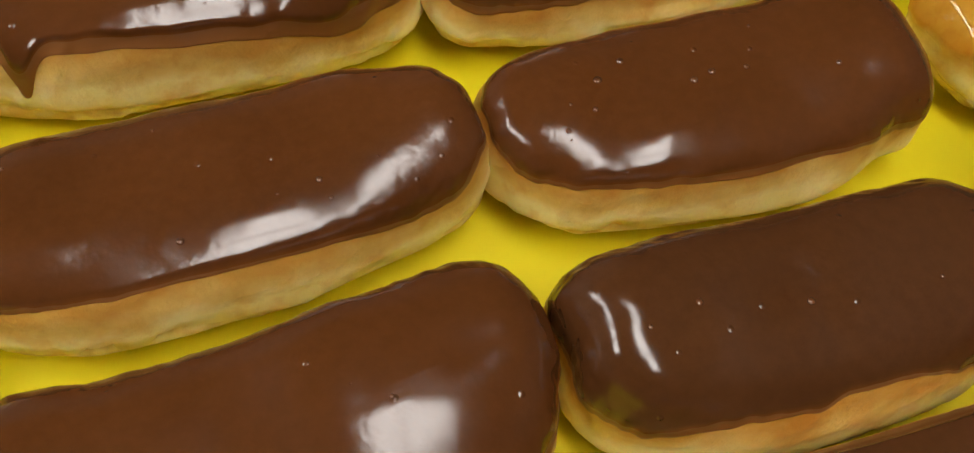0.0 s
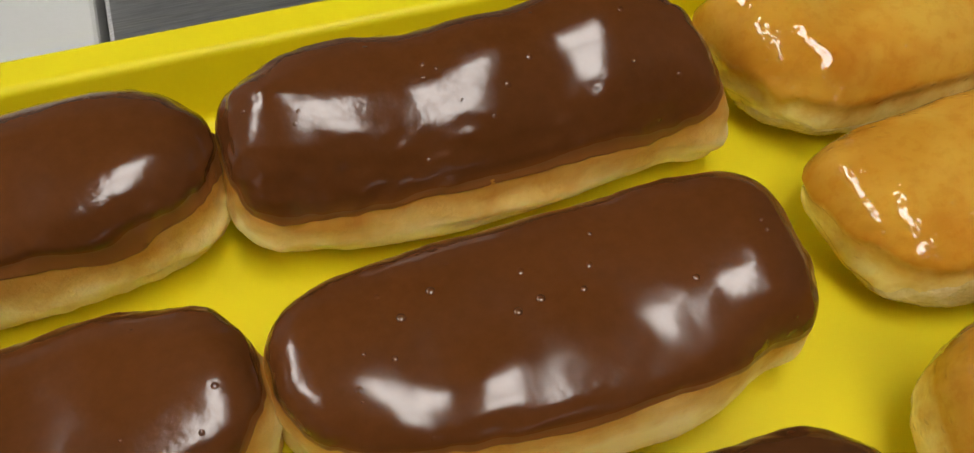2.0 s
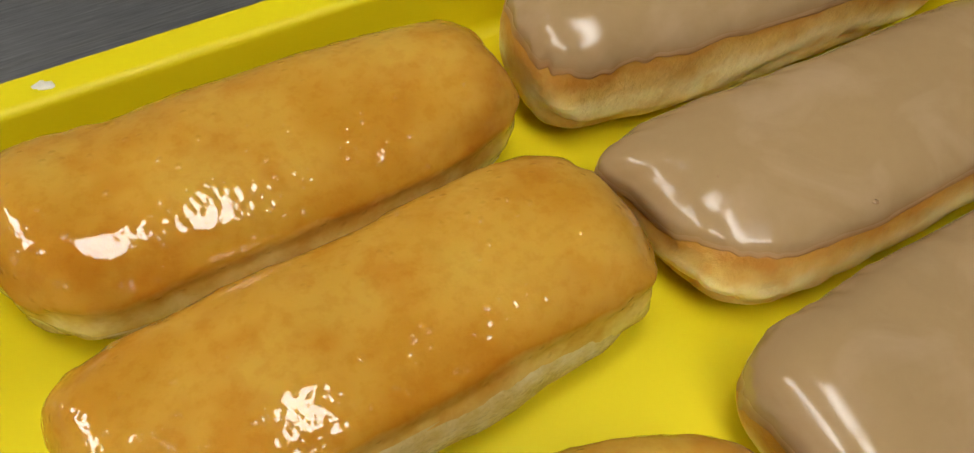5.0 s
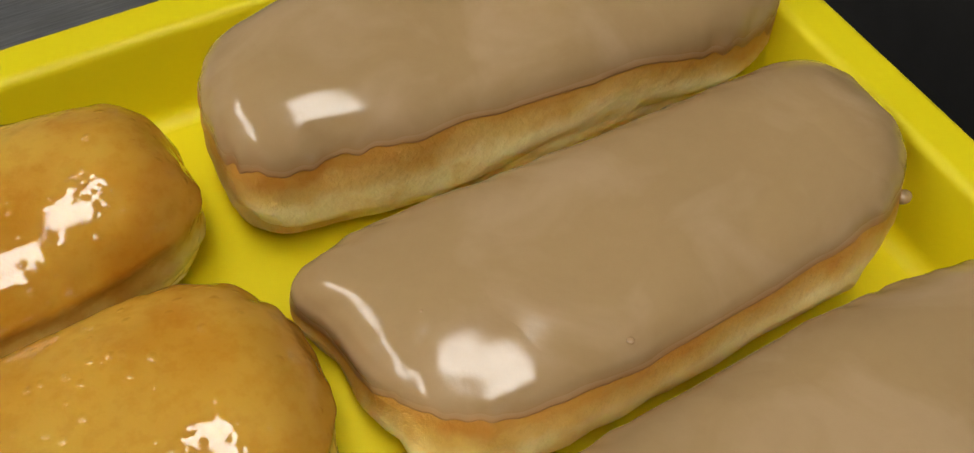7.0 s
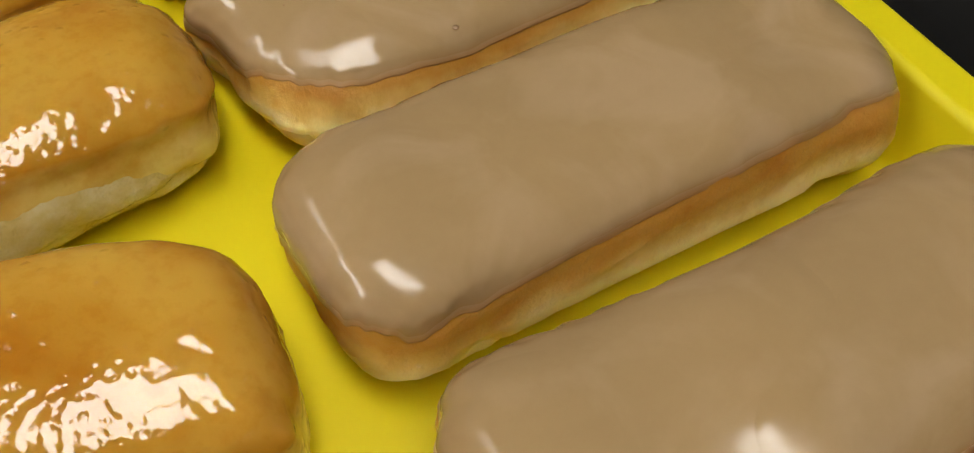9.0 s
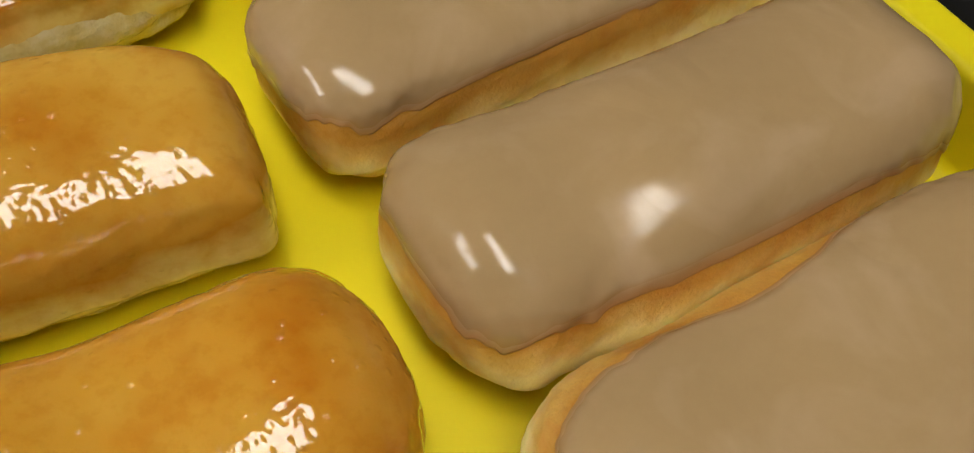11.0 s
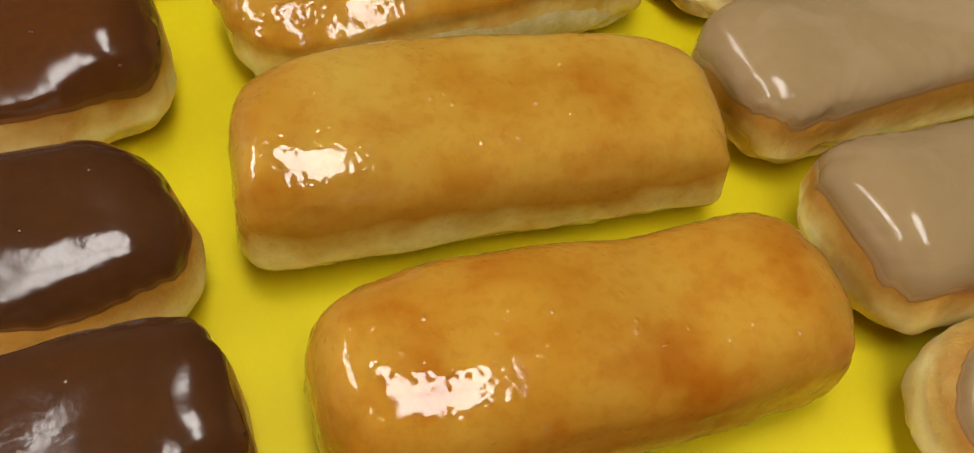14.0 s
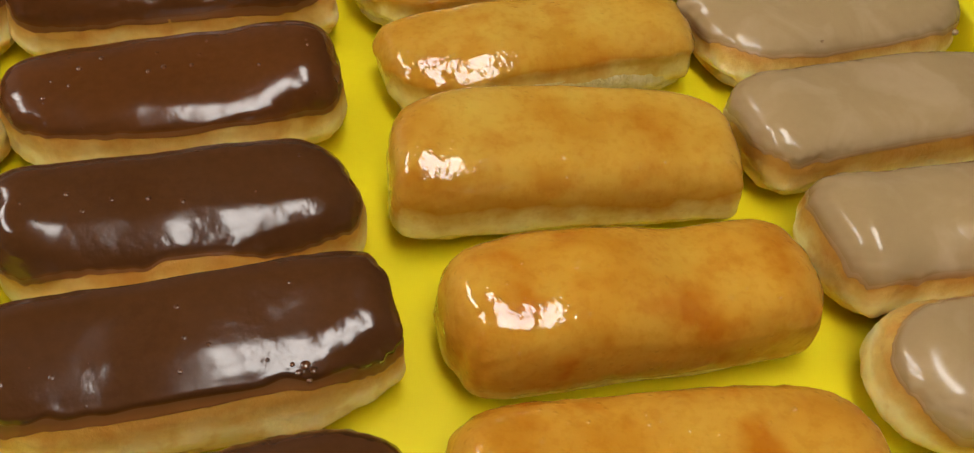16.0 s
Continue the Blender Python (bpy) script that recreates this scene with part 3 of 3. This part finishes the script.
def bar(kind, seed, x, y, yaw, a, b, height, bend=0.0, rise=0.0, taper=0.0, n=3.6, knots=(), wave=None, drips=(), step=0.0, plan=(), top=(), foot=0.30, lean=0.0, tone=0.0, skirt=(), bubbles=(), blobs=(), extra=5, box_power=0.0, note=""):
    coat = {"glazed": 0.0, "maple": 0.0008, "chocolate": 0.0004}[kind]
    shape = BarShape(seed, a - coat, b - coat, height - coat, bend, rise, taper, n, plan, top, {"chocolate": 0.6, "glazed": 0.65, "maple": 0.65}[kind], box_power or (3.0 if kind == "chocolate" else 3.2), foot, 0.45 if kind == "glazed" else 1.0, lean, knots if kind == "glazed" and seed < 13 else ())
    name, label = {
        "chocolate": ("chocolate_bar", "raised doughnut bar with glossy chocolate icing"),
        "glazed": ("glazed_bar", "golden raised doughnut bar with shiny sugar glaze"),
        "maple": ("maple_bar", "raised doughnut bar with smooth beige maple icing"),
    }[kind]
    root = tagged(new(name), label + (note or " on a yellow tray"), "doughnut", kind + " bars on the tray")
    root.matrix_basis = pose(x, y, 0.0004, 0, 0, yaw)
    rng = np.random.RandomState(seed + 40)
    if kind == "glazed":
        dough_mesh(shape, GLAZED_DARK if seed > 13 else GLAZED, root, tone=tone, crust=knots)
        for start, end, high in skirt:
            glaze_skirt(shape, root, seed, start, end, high=high, crust=knots if high > 0 else ())
        return root
    dough_mesh(shape, DOUGH, root, tone=tone, crust=knots, edge=0.60)
    icing = (CHOCOLATE_DARK if seed > 5 else CHOCOLATE) if kind == "chocolate" else MAPLE
    top = icing_mesh(shape, icing, root, seed, knots or ((0, 0.35), (180, 0.35)), (0.06 if kind == "chocolate" else 0.08) if wave is None else wave, drips=drips, step=step, thick=0.0013 if step else coat)
    for u, v, z, size in blobs:
        bm = bmesh.new()
        bmesh.ops.create_icosphere(bm, subdivisions=3, radius=size, matrix=Matrix.Translation((u, v, z)) @ Matrix.Diagonal((1.1, 0.9, 0.8, 1)))
        part("icing_blob", bm, icing, top, smooth=True)
    spots = list(bubbles) + [(rng.uniform(-0.8, 0.8) * a, rng.uniform(-0.6, 0.6) * b, rng.uniform(0.0003, 0.0006)) for _ in range(extra if kind == "chocolate" else 1)]
    for u, v, size in spots:
        blister("bubble", shape, CHOCOLATE_BUBBLE if kind == "chocolate" else MAPLE_BUBBLE, top, u, v, size * 1.2, tall=0.42)
    return root


bar("chocolate", 1, x=-0.0086, y=0.2468, yaw=1.3, a=0.0786, b=0.0301, height=0.0469, bend=0.0012, rise=-0.016, taper=-0.0, n=2.8, box_power=3.08, foot=0.58, plan=(1, -1.7, 0.1, 1.9, -0.6, -0.6, 0, 0, 0, -0, 0, 0, 0, -0.1, 0.8, -0.6, -0.4, -0.1, 0.5, -0.3), top=(-0, -0, -0.1, 0.3, -0.7, -0.6, 1.1, 0.7, -0.9), knots=((90, 0.12), (200, 0.403), (247, 0.62), (262, 0.584), (270, 0.487), (276, 0.391), (288, 0.27), (298, 0.149), (309, 0.27), (324, 0.318), (342, 0.354), (360, 0.282),), drips=((235, 0.5, 4.6),), step=0.16, note=' and one long drip')
bar("chocolate", 2, x=-0.0075, y=0.1679, yaw=3.9, a=0.0783, b=0.0326, height=0.0439, bend=0.0022, rise=0.051, taper=-0.067, n=3.2, box_power=3.37, foot=0.62, plan=(-0.3, -1.9, 0.6, -0, 1.7, 0.7, 0.1, 1.7, 0.4, 0, -0, 0.1, -0.5, -0.4, 0.9, 0.2, -1.3, -1.1, 0.2, 0.8), top=(0.1, 0.9, -0.1, -0.7, -1.2, -3.5, -0.7, -0, 3.3), knots=((90, 0.12), (180, 0.361), (222, 0.487), (241, 0.584), (254, 0.656), (264, 0.644), (271, 0.578), (278, 0.572), (286, 0.403), (294, 0.294), (305, 0.252), (316, 0.221), (324, 0.348), (335, 0.523), (351, 0.427),), bubbles=((0.0244, -0.0123, 0.0008), (-0.0156, -0.0198, 0.001)))
bar("chocolate", 3, x=-0.0079, y=0.088, yaw=4.2, a=0.0767, b=0.0342, height=0.0504, bend=0.0096, rise=0.023, taper=0.039, n=3.4, box_power=3.25, foot=0.62, plan=(1, -0.6, 0.4, 0.5, -0.6, -1, -1.6, 1.7, 0.5, 0, 0, -0, 0, -0, 0, 0, 0, 2.7, -0.1, -2.1), top=(0.1, 0.5, -0.2, -0.2, -1.6, 1.5, -0.1, 0.1, 0.3), knots=((0, 0.313), (90, 0.12), (180, 0.313), (270, 0.313), (319, 0.313),), lean=0.03)
bar("chocolate", 4, x=0.148, y=0.2436, yaw=1.2, a=0.0809, b=0.0296, height=0.0579, bend=-0.0012, rise=-0.036, taper=-0.021, n=3.1, box_power=2.02, foot=0.84, plan=(-3.8, -6.4, -2.5, -1.1, 3.2, -3.8, 1.1, 1.7, -0.9, 0.7, -1, 0.3, 1.4, -0.1, 1.2, 2.7, 0.4, 0.1, 8, -0.7), top=(1.3, 0.6, 0.5, -2.2, 0.4, -1.7, 2.3, -1, 1.7), knots=((4, 0.197), (90, 0.12), (184, 0.391), (196, 0.427), (207, 0.3), (215, 0.258), (222, 0.246), (232, 0.246), (240, 0.258), (253, 0.36), (260, 0.411), (269, 0.37), (278, 0.366), (286, 0.294), (297, 0.238), (308, 0.264), (315, 0.366), (323, 0.528), (333, 0.62),), lean=0.1)
bar("chocolate", 5, x=0.145, y=0.1673, yaw=0.8, a=0.0754, b=0.0334, height=0.0461, bend=0.0047, rise=0.034, taper=0.048, n=3.1, box_power=3.4, foot=0.71, plan=(-1, -0.2, 0.6, -0.4, -0.2, -0, 0.7, 0.4, 0.2, 0.5, 1.3, -1, -1, 0.9, -0.6, 0.1, 1, -2.4, 2.1, -0.1), top=(1.5, -0.4, -1, -0.1, -1, -1, -0.2, 1.1, 0.7), knots=((0, 0.339), (90, 0.291), (180, 0.511), (188, 0.385), (198, 0.33), (207, 0.282), (216, 0.3), (224, 0.403), (233, 0.451), (244, 0.493), (260, 0.415), (271, 0.435), (279, 0.487), (290, 0.354), (309, 0.16), (315, 0.16)), lean=0, bubbles=((-0.0303, 0.0104, 0.001), (-0.0396, 0.0051, 0.0011), (-0.0109, -0.0024, 0.001), (-0.0042, -0.0006, 0.001), (0.0076, -0.0011, 0.0008), (0.0363, -0.0074, 0.0008), (-0.0441, -0.0052, 0.0007)))
bar("chocolate", 6, x=0.1414, y=0.0901, yaw=1.2, a=0.0748, b=0.0323, height=0.05, bend=0.0073, rise=-0.049, taper=-0.011, n=2.6, box_power=3.22, foot=0.61, plan=(-3, -4.3, -2.5, 1.1, -0.5, -1.3, 0.3, -0.3, 1.8, 1.7, -2.8, 0.3, 0.9, 0, 0, 0, 0, 0.7, 5.9, 2.9), top=(0.7, 2.2, -0.6, -1.4, 0.2, -0.6, -1.2, 1.1, 0.6), knots=((90, 0.2), (178, 0.2), (188, 0.2), (201, 0.2), (216, 0.2), (228, 0.234), (232, 0.33), (242, 0.495), (254, 0.681), (260, 0.616), (270, 0.72), (281, 0.632), (288, 0.451), (306, 0.288), (318, 0.33), (325, 0.274), (336, 0.366), (338, 0.391), (348, 0.499)), lean=0.08, wave=0.09, bubbles=((-0.0389, 0.0019, 0.001), (-0.0094, -0.0053, 0.0009), (-0.031, 0.0213, 0.0013), (-0.0173, 0.0197, 0.0016), (-0.0398, 0.0221, 0.001), (-0.0244, 0.0205, 0.0008)))
bar("chocolate", 7, x=0.1408, y=0.0236, yaw=0.1, a=0.078, b=0.0295, height=0.0496, bend=0.0027, rise=0.026, taper=-0.009, n=4.1, box_power=3.48, foot=0.63, plan=(-0.6, -1.8, 1.3, 1, 1.1, -0.3, -0.5, 0.1, 1.4, 0, 0, 0, 0, 0, 0, 0, 0.9, -2, -2.1, 0.7), top=(0.5, 0.4, -0.3, -1.2, 0.6, -0.2, -0.9, -0.7, 1.7), knots=((0, 0.381), (60, 0.41), (90, 0.532), (120, 0.511), (180, 0.361), (230, 0.451), (253, 0.584), (270, 0.602), (280, 0.636), (285, 0.536), (294, 0.493), (306, 0.318), (313, 0.234), (322, 0.131), (334, 0.197),), lean=0.08, step=0.17, wave=0.07, bubbles=((0.0398, -0.0216, 0.0016), (0.0371, -0.0233, 0.0012), (0.0424, -0.0233, 0.0013), (0.0405, -0.0254, 0.001), (0.0354, -0.021, 0.0008), (0.0084, -0.01, 0.0007), (-0.0017, -0.0182, 0.0008)))
bar("chocolate", 8, x=0.1347, y=-0.0511, yaw=5.0, a=0.0781, b=0.0316, height=0.049, bend=-0.001, rise=0.001, taper=0.004, n=3.1, box_power=3.21, foot=0.62, plan=(0.4, -0.3, -0.8, 0.7, 0.1, 0.1, 0, 0, -0, 0, 0, 0, -0, -0, -0, -0, 0, 0, 0, 0), top=(-0, 0, 0, 0, 0, 0, 0, 0, -0.1), knots=((0, 0.313), (180, 0.313),))
bar("glazed", 11, x=0.3152, y=0.246, yaw=-0.5, a=0.082, b=0.033, height=0.0447, bend=0.0064, rise=-0.0, taper=-0.045, n=3.0, box_power=2.61, foot=0.93, plan=(-2.1, -2, -0.5, -0.9, -0.5, 0.1, -2.1, 1.3, 1, 2.5, -1, -2.6, 0.1, 3.6, -0.3, -0, -0, 0.2, 1.7, 0.9), top=(-0.1, 1.6, -0.9, 0.4, -0.1, -0.9, -0.1, -0.1, 0.8), knots=((0, 0.15), (90, 0.1), (175, 0.12), (208, 0.3), (220, 0.161), (223, 0.33), (234, 0.3), (243, 0.252), (252, 0.33), (260, 0.366), (270, 0.434), (279, 0.439), (292, 0.354),), skirt=((188, 336, 0.2),))
bar("glazed", 12, x=0.3202, y=0.1789, yaw=2.2, a=0.0818, b=0.0335, height=0.0407, bend=0.0029, rise=-0.009, taper=0.004, n=3.6, box_power=2.88, foot=0.74, plan=(1.7, -0.9, 1.3, 2.1, 1.4, -0.5, -2.1, -0.8, -0, 1.2, -0.6, -2.1, -0.3, 0.9, 1.1, -1, -2.8, -0.7, 2.7, 0.7), top=(0.9, -1.8, -0.9, 1.7, -0.4, -0.7, 0, 0.2, -0.5), knots=((0, 0.15), (90, 0.1), (175, 0.12), (193, 0.379), (216, 0.439), (239, 0.523), (252, 0.584), (269, 0.611), (277, 0.674), (288, 0.523), (297, 0.505), (308, 0.439), (314, 0.511),), skirt=((188, 338, 0.2),))
bar("glazed", 13, x=0.3094, y=0.0991, yaw=-5.3, a=0.0805, b=0.0309, height=0.049, bend=-0.0096, rise=-0.087, taper=-0.055, n=4.4, box_power=3.54, foot=0.96, plan=(-0.5, -0.4, 0.3, 0.3, 0.6, -1, 0.3, -0.1, -0, -0.5, 0.1, 0.8, 0.2, -0.8, -1, 1.8, -0.6, -0.6, 1.9, -1.9), top=(-0.1, -0, 0.5, 0.3, -0.1, -0.8, -0.3, -0.2, 0.5), knots=((0, 0.15), (90, 0.1), (175, 0.12), (202, 0.064), (204, 0.209), (235, 0.173), (256, 0.173), (260, 0.221), (270, 0.146), (282, 0.077), (289, 0.209), (302, 0.101), (315, 0.294),), lean=0.08, skirt=((186, 350, -0.5),))
bar("glazed", 14, x=0.3138, y=0.0184, yaw=-2.9, a=0.078, b=0.0316, height=0.0494, bend=-0.0006, rise=-0.108, taper=-0.016, n=4.0, box_power=3.18, foot=0.71, plan=(1.2, -0.8, 1.9, 2.3, 0.1, -2.1, 0.5, -0.8, -0.4, 0.1, 1.8, -1.8, 1.3, 0.6, 0, -0.6, -1.6, 0.1, 1.7, -0.3), top=(0.2, -0.7, 0.8, 1.8, 1.1, -2, -0.1, 0.4, -1), tone=0.1, skirt=((150, 300, -0.5),))
bar("glazed", 15, x=0.3031, y=-0.0567, yaw=-8.2, a=0.0812, b=0.0341, height=0.0417, bend=0.0017, rise=0.002, taper=0.009, n=3.5, box_power=2.98, foot=0.62, plan=(1, -1.7, 0.1, 0.9, 0.4, 0.5, -0.9, 0.2, 0.2, 1.1, -0.4, -0, -0, -0, 0, 0, 0, 0, 0, 0.7), top=(0.2, -0, -0.7, -1.7, 0.2, 0, -0.2, -0.1, -0.3), tone=0.02, skirt=((190, 345, -0.5),))
bar("maple", 21, x=0.4863, y=0.2488, yaw=-1.6, a=0.0839, b=0.033, height=0.0483, bend=-0.005, rise=-0.002, taper=0.001, n=3.5, box_power=3.13, foot=0.64, plan=(-0, -0, 0, 0, 0, 0, 0, 0, 1.6, 0.6, 0.6, -0.2, -0.4, -1.8, 0.5, 1.5, 0.1, 0, -0, 0), top=(0, 0.1, -0, -0, -0, 0, 0, 0, 0), knots=((0, 0.198), (90, 0.12), (170, 0.366), (180, 0.286), (194, 0.366), (208, 0.385), (218, 0.379), (226, 0.403), (231, 0.421), (243, 0.451), (253, 0.463), (262, 0.487), (269, 0.443), (308, 0.053),), tone=0, wave=0.12, bubbles=((-0.0241, -0.0245, 0.0006),))
bar("maple", 22, x=0.485, y=0.1774, yaw=1.4, a=0.0789, b=0.0337, height=0.0389, bend=0.0068, rise=0.018, taper=-0.094, n=3.8, box_power=2.72, foot=0.7, plan=(0.3, 0, -0, -0.3, -0.4, -0.6, -0.4, 0.1, 0.9, 4.7, -2, -3.1, 0, 1.4, -0.3, -2.4, 2, 1, -0.3, -0.8), top=(-0.1, -0.6, 0.3, -0.1, 0.9, -0.1, -0.5, -0.2, -0), knots=((0, 0.156), (90, 0.12), (166, 0.149), (170, 0.179), (180, 0.169), (190, 0.379), (194, 0.427), (208, 0.523), (212, 0.572), (224, 0.59), (234, 0.596), (244, 0.528), (255, 0.517), (263, 0.463), (270, 0.41), (279, 0.505), (290, 0.56), (302, 0.439),), tone=0, blobs=((0.0652, -0.0228, 0.0242, 0.0022),), bubbles=((-0.0226, -0.0271, 0.0008), (0.0359, -0.0109, 0.0006)))
bar("maple", 23, x=0.481, y=0.1043, yaw=1.2, a=0.0831, b=0.0329, height=0.0409, bend=-0.0032, rise=-0.091, taper=0.007, n=4.8, box_power=3.3, foot=0.75, plan=(0.9, 0.1, 0, -0, -0.1, 0.2, -0.9, 1, 0.7, 0.2, -0.2, -0.6, -0, 1, -0.7, -0.3, -1.5, 2.5, 0, -2.1), top=(0.4, 0.2, -0.6, -0.3, 0.1, 0.4, -0.1, 0.1, 0), knots=((0, 0.242), (90, 0.12), (168, 0.004), (180, 0.098), (191, 0.276), (210, 0.354), (213, 0.354), (226, 0.294), (232, 0.278), (241, 0.407), (253, 0.374), (260, 0.445), (269, 0.439), (278, 0.548), (289, 0.523), (301, 0.705),), tone=0.07, wave=0.1)
bar("maple", 24, x=0.4796, y=0.0284, yaw=0.4, a=0.0758, b=0.0334, height=0.0484, bend=0.0066, rise=-0.051, taper=-0.043, n=5.7, box_power=2.94, foot=0.87, plan=(0, -0, 0, 0, 0.1, -1, -0.6, -0.4, -0.9, -2.2, 2.1, 0.5, 0.7, 1.7, -1.9, -0, -0, -0, 0, -0), top=(0.8, -0.5, -1.3, 1.3, 0.5, -0.3, 0, 0, -0), knots=((0, 0.116), (90, 0.12), (171, 0.209), (179, 0.318), (188, 0.276), (198, 0.209), (204, 0.294), (219, 0.252), (227, 0.324), (236, 0.439), (252, 0.348), (260, 0.487), (269, 0.491), (308, 0.046),), tone=0.0, wave=0.08)
bar("maple", 25, x=0.4759, y=-0.0385, yaw=0.5, a=0.0776, b=0.0348, height=0.0451, bend=0.0035, rise=0.019, taper=-0.026, n=3.1, box_power=2.97, foot=0.71, plan=(0, 0, 0, 0, 0.2, 0.2, -1.7, 1.3, 1, -1.1, 1, 0.3, 0, 0, 0, 0, 0, -0, 0, 0), top=(0.2, 0.2, -0.4, -0.6, 0.3, 0.2, 0.1, 0, 0), knots=((0, 0.288), (60, 0.336), (84, 0.475), (91, 0.914), (98, 0.874), (108, 0.656), (124, 0.874), (134, 0.826), (143, 0.832), (159, 0.705), (173, 0.602), (182, 0.447), (194, 0.487), (208, 0.33), (228, 0.04),))
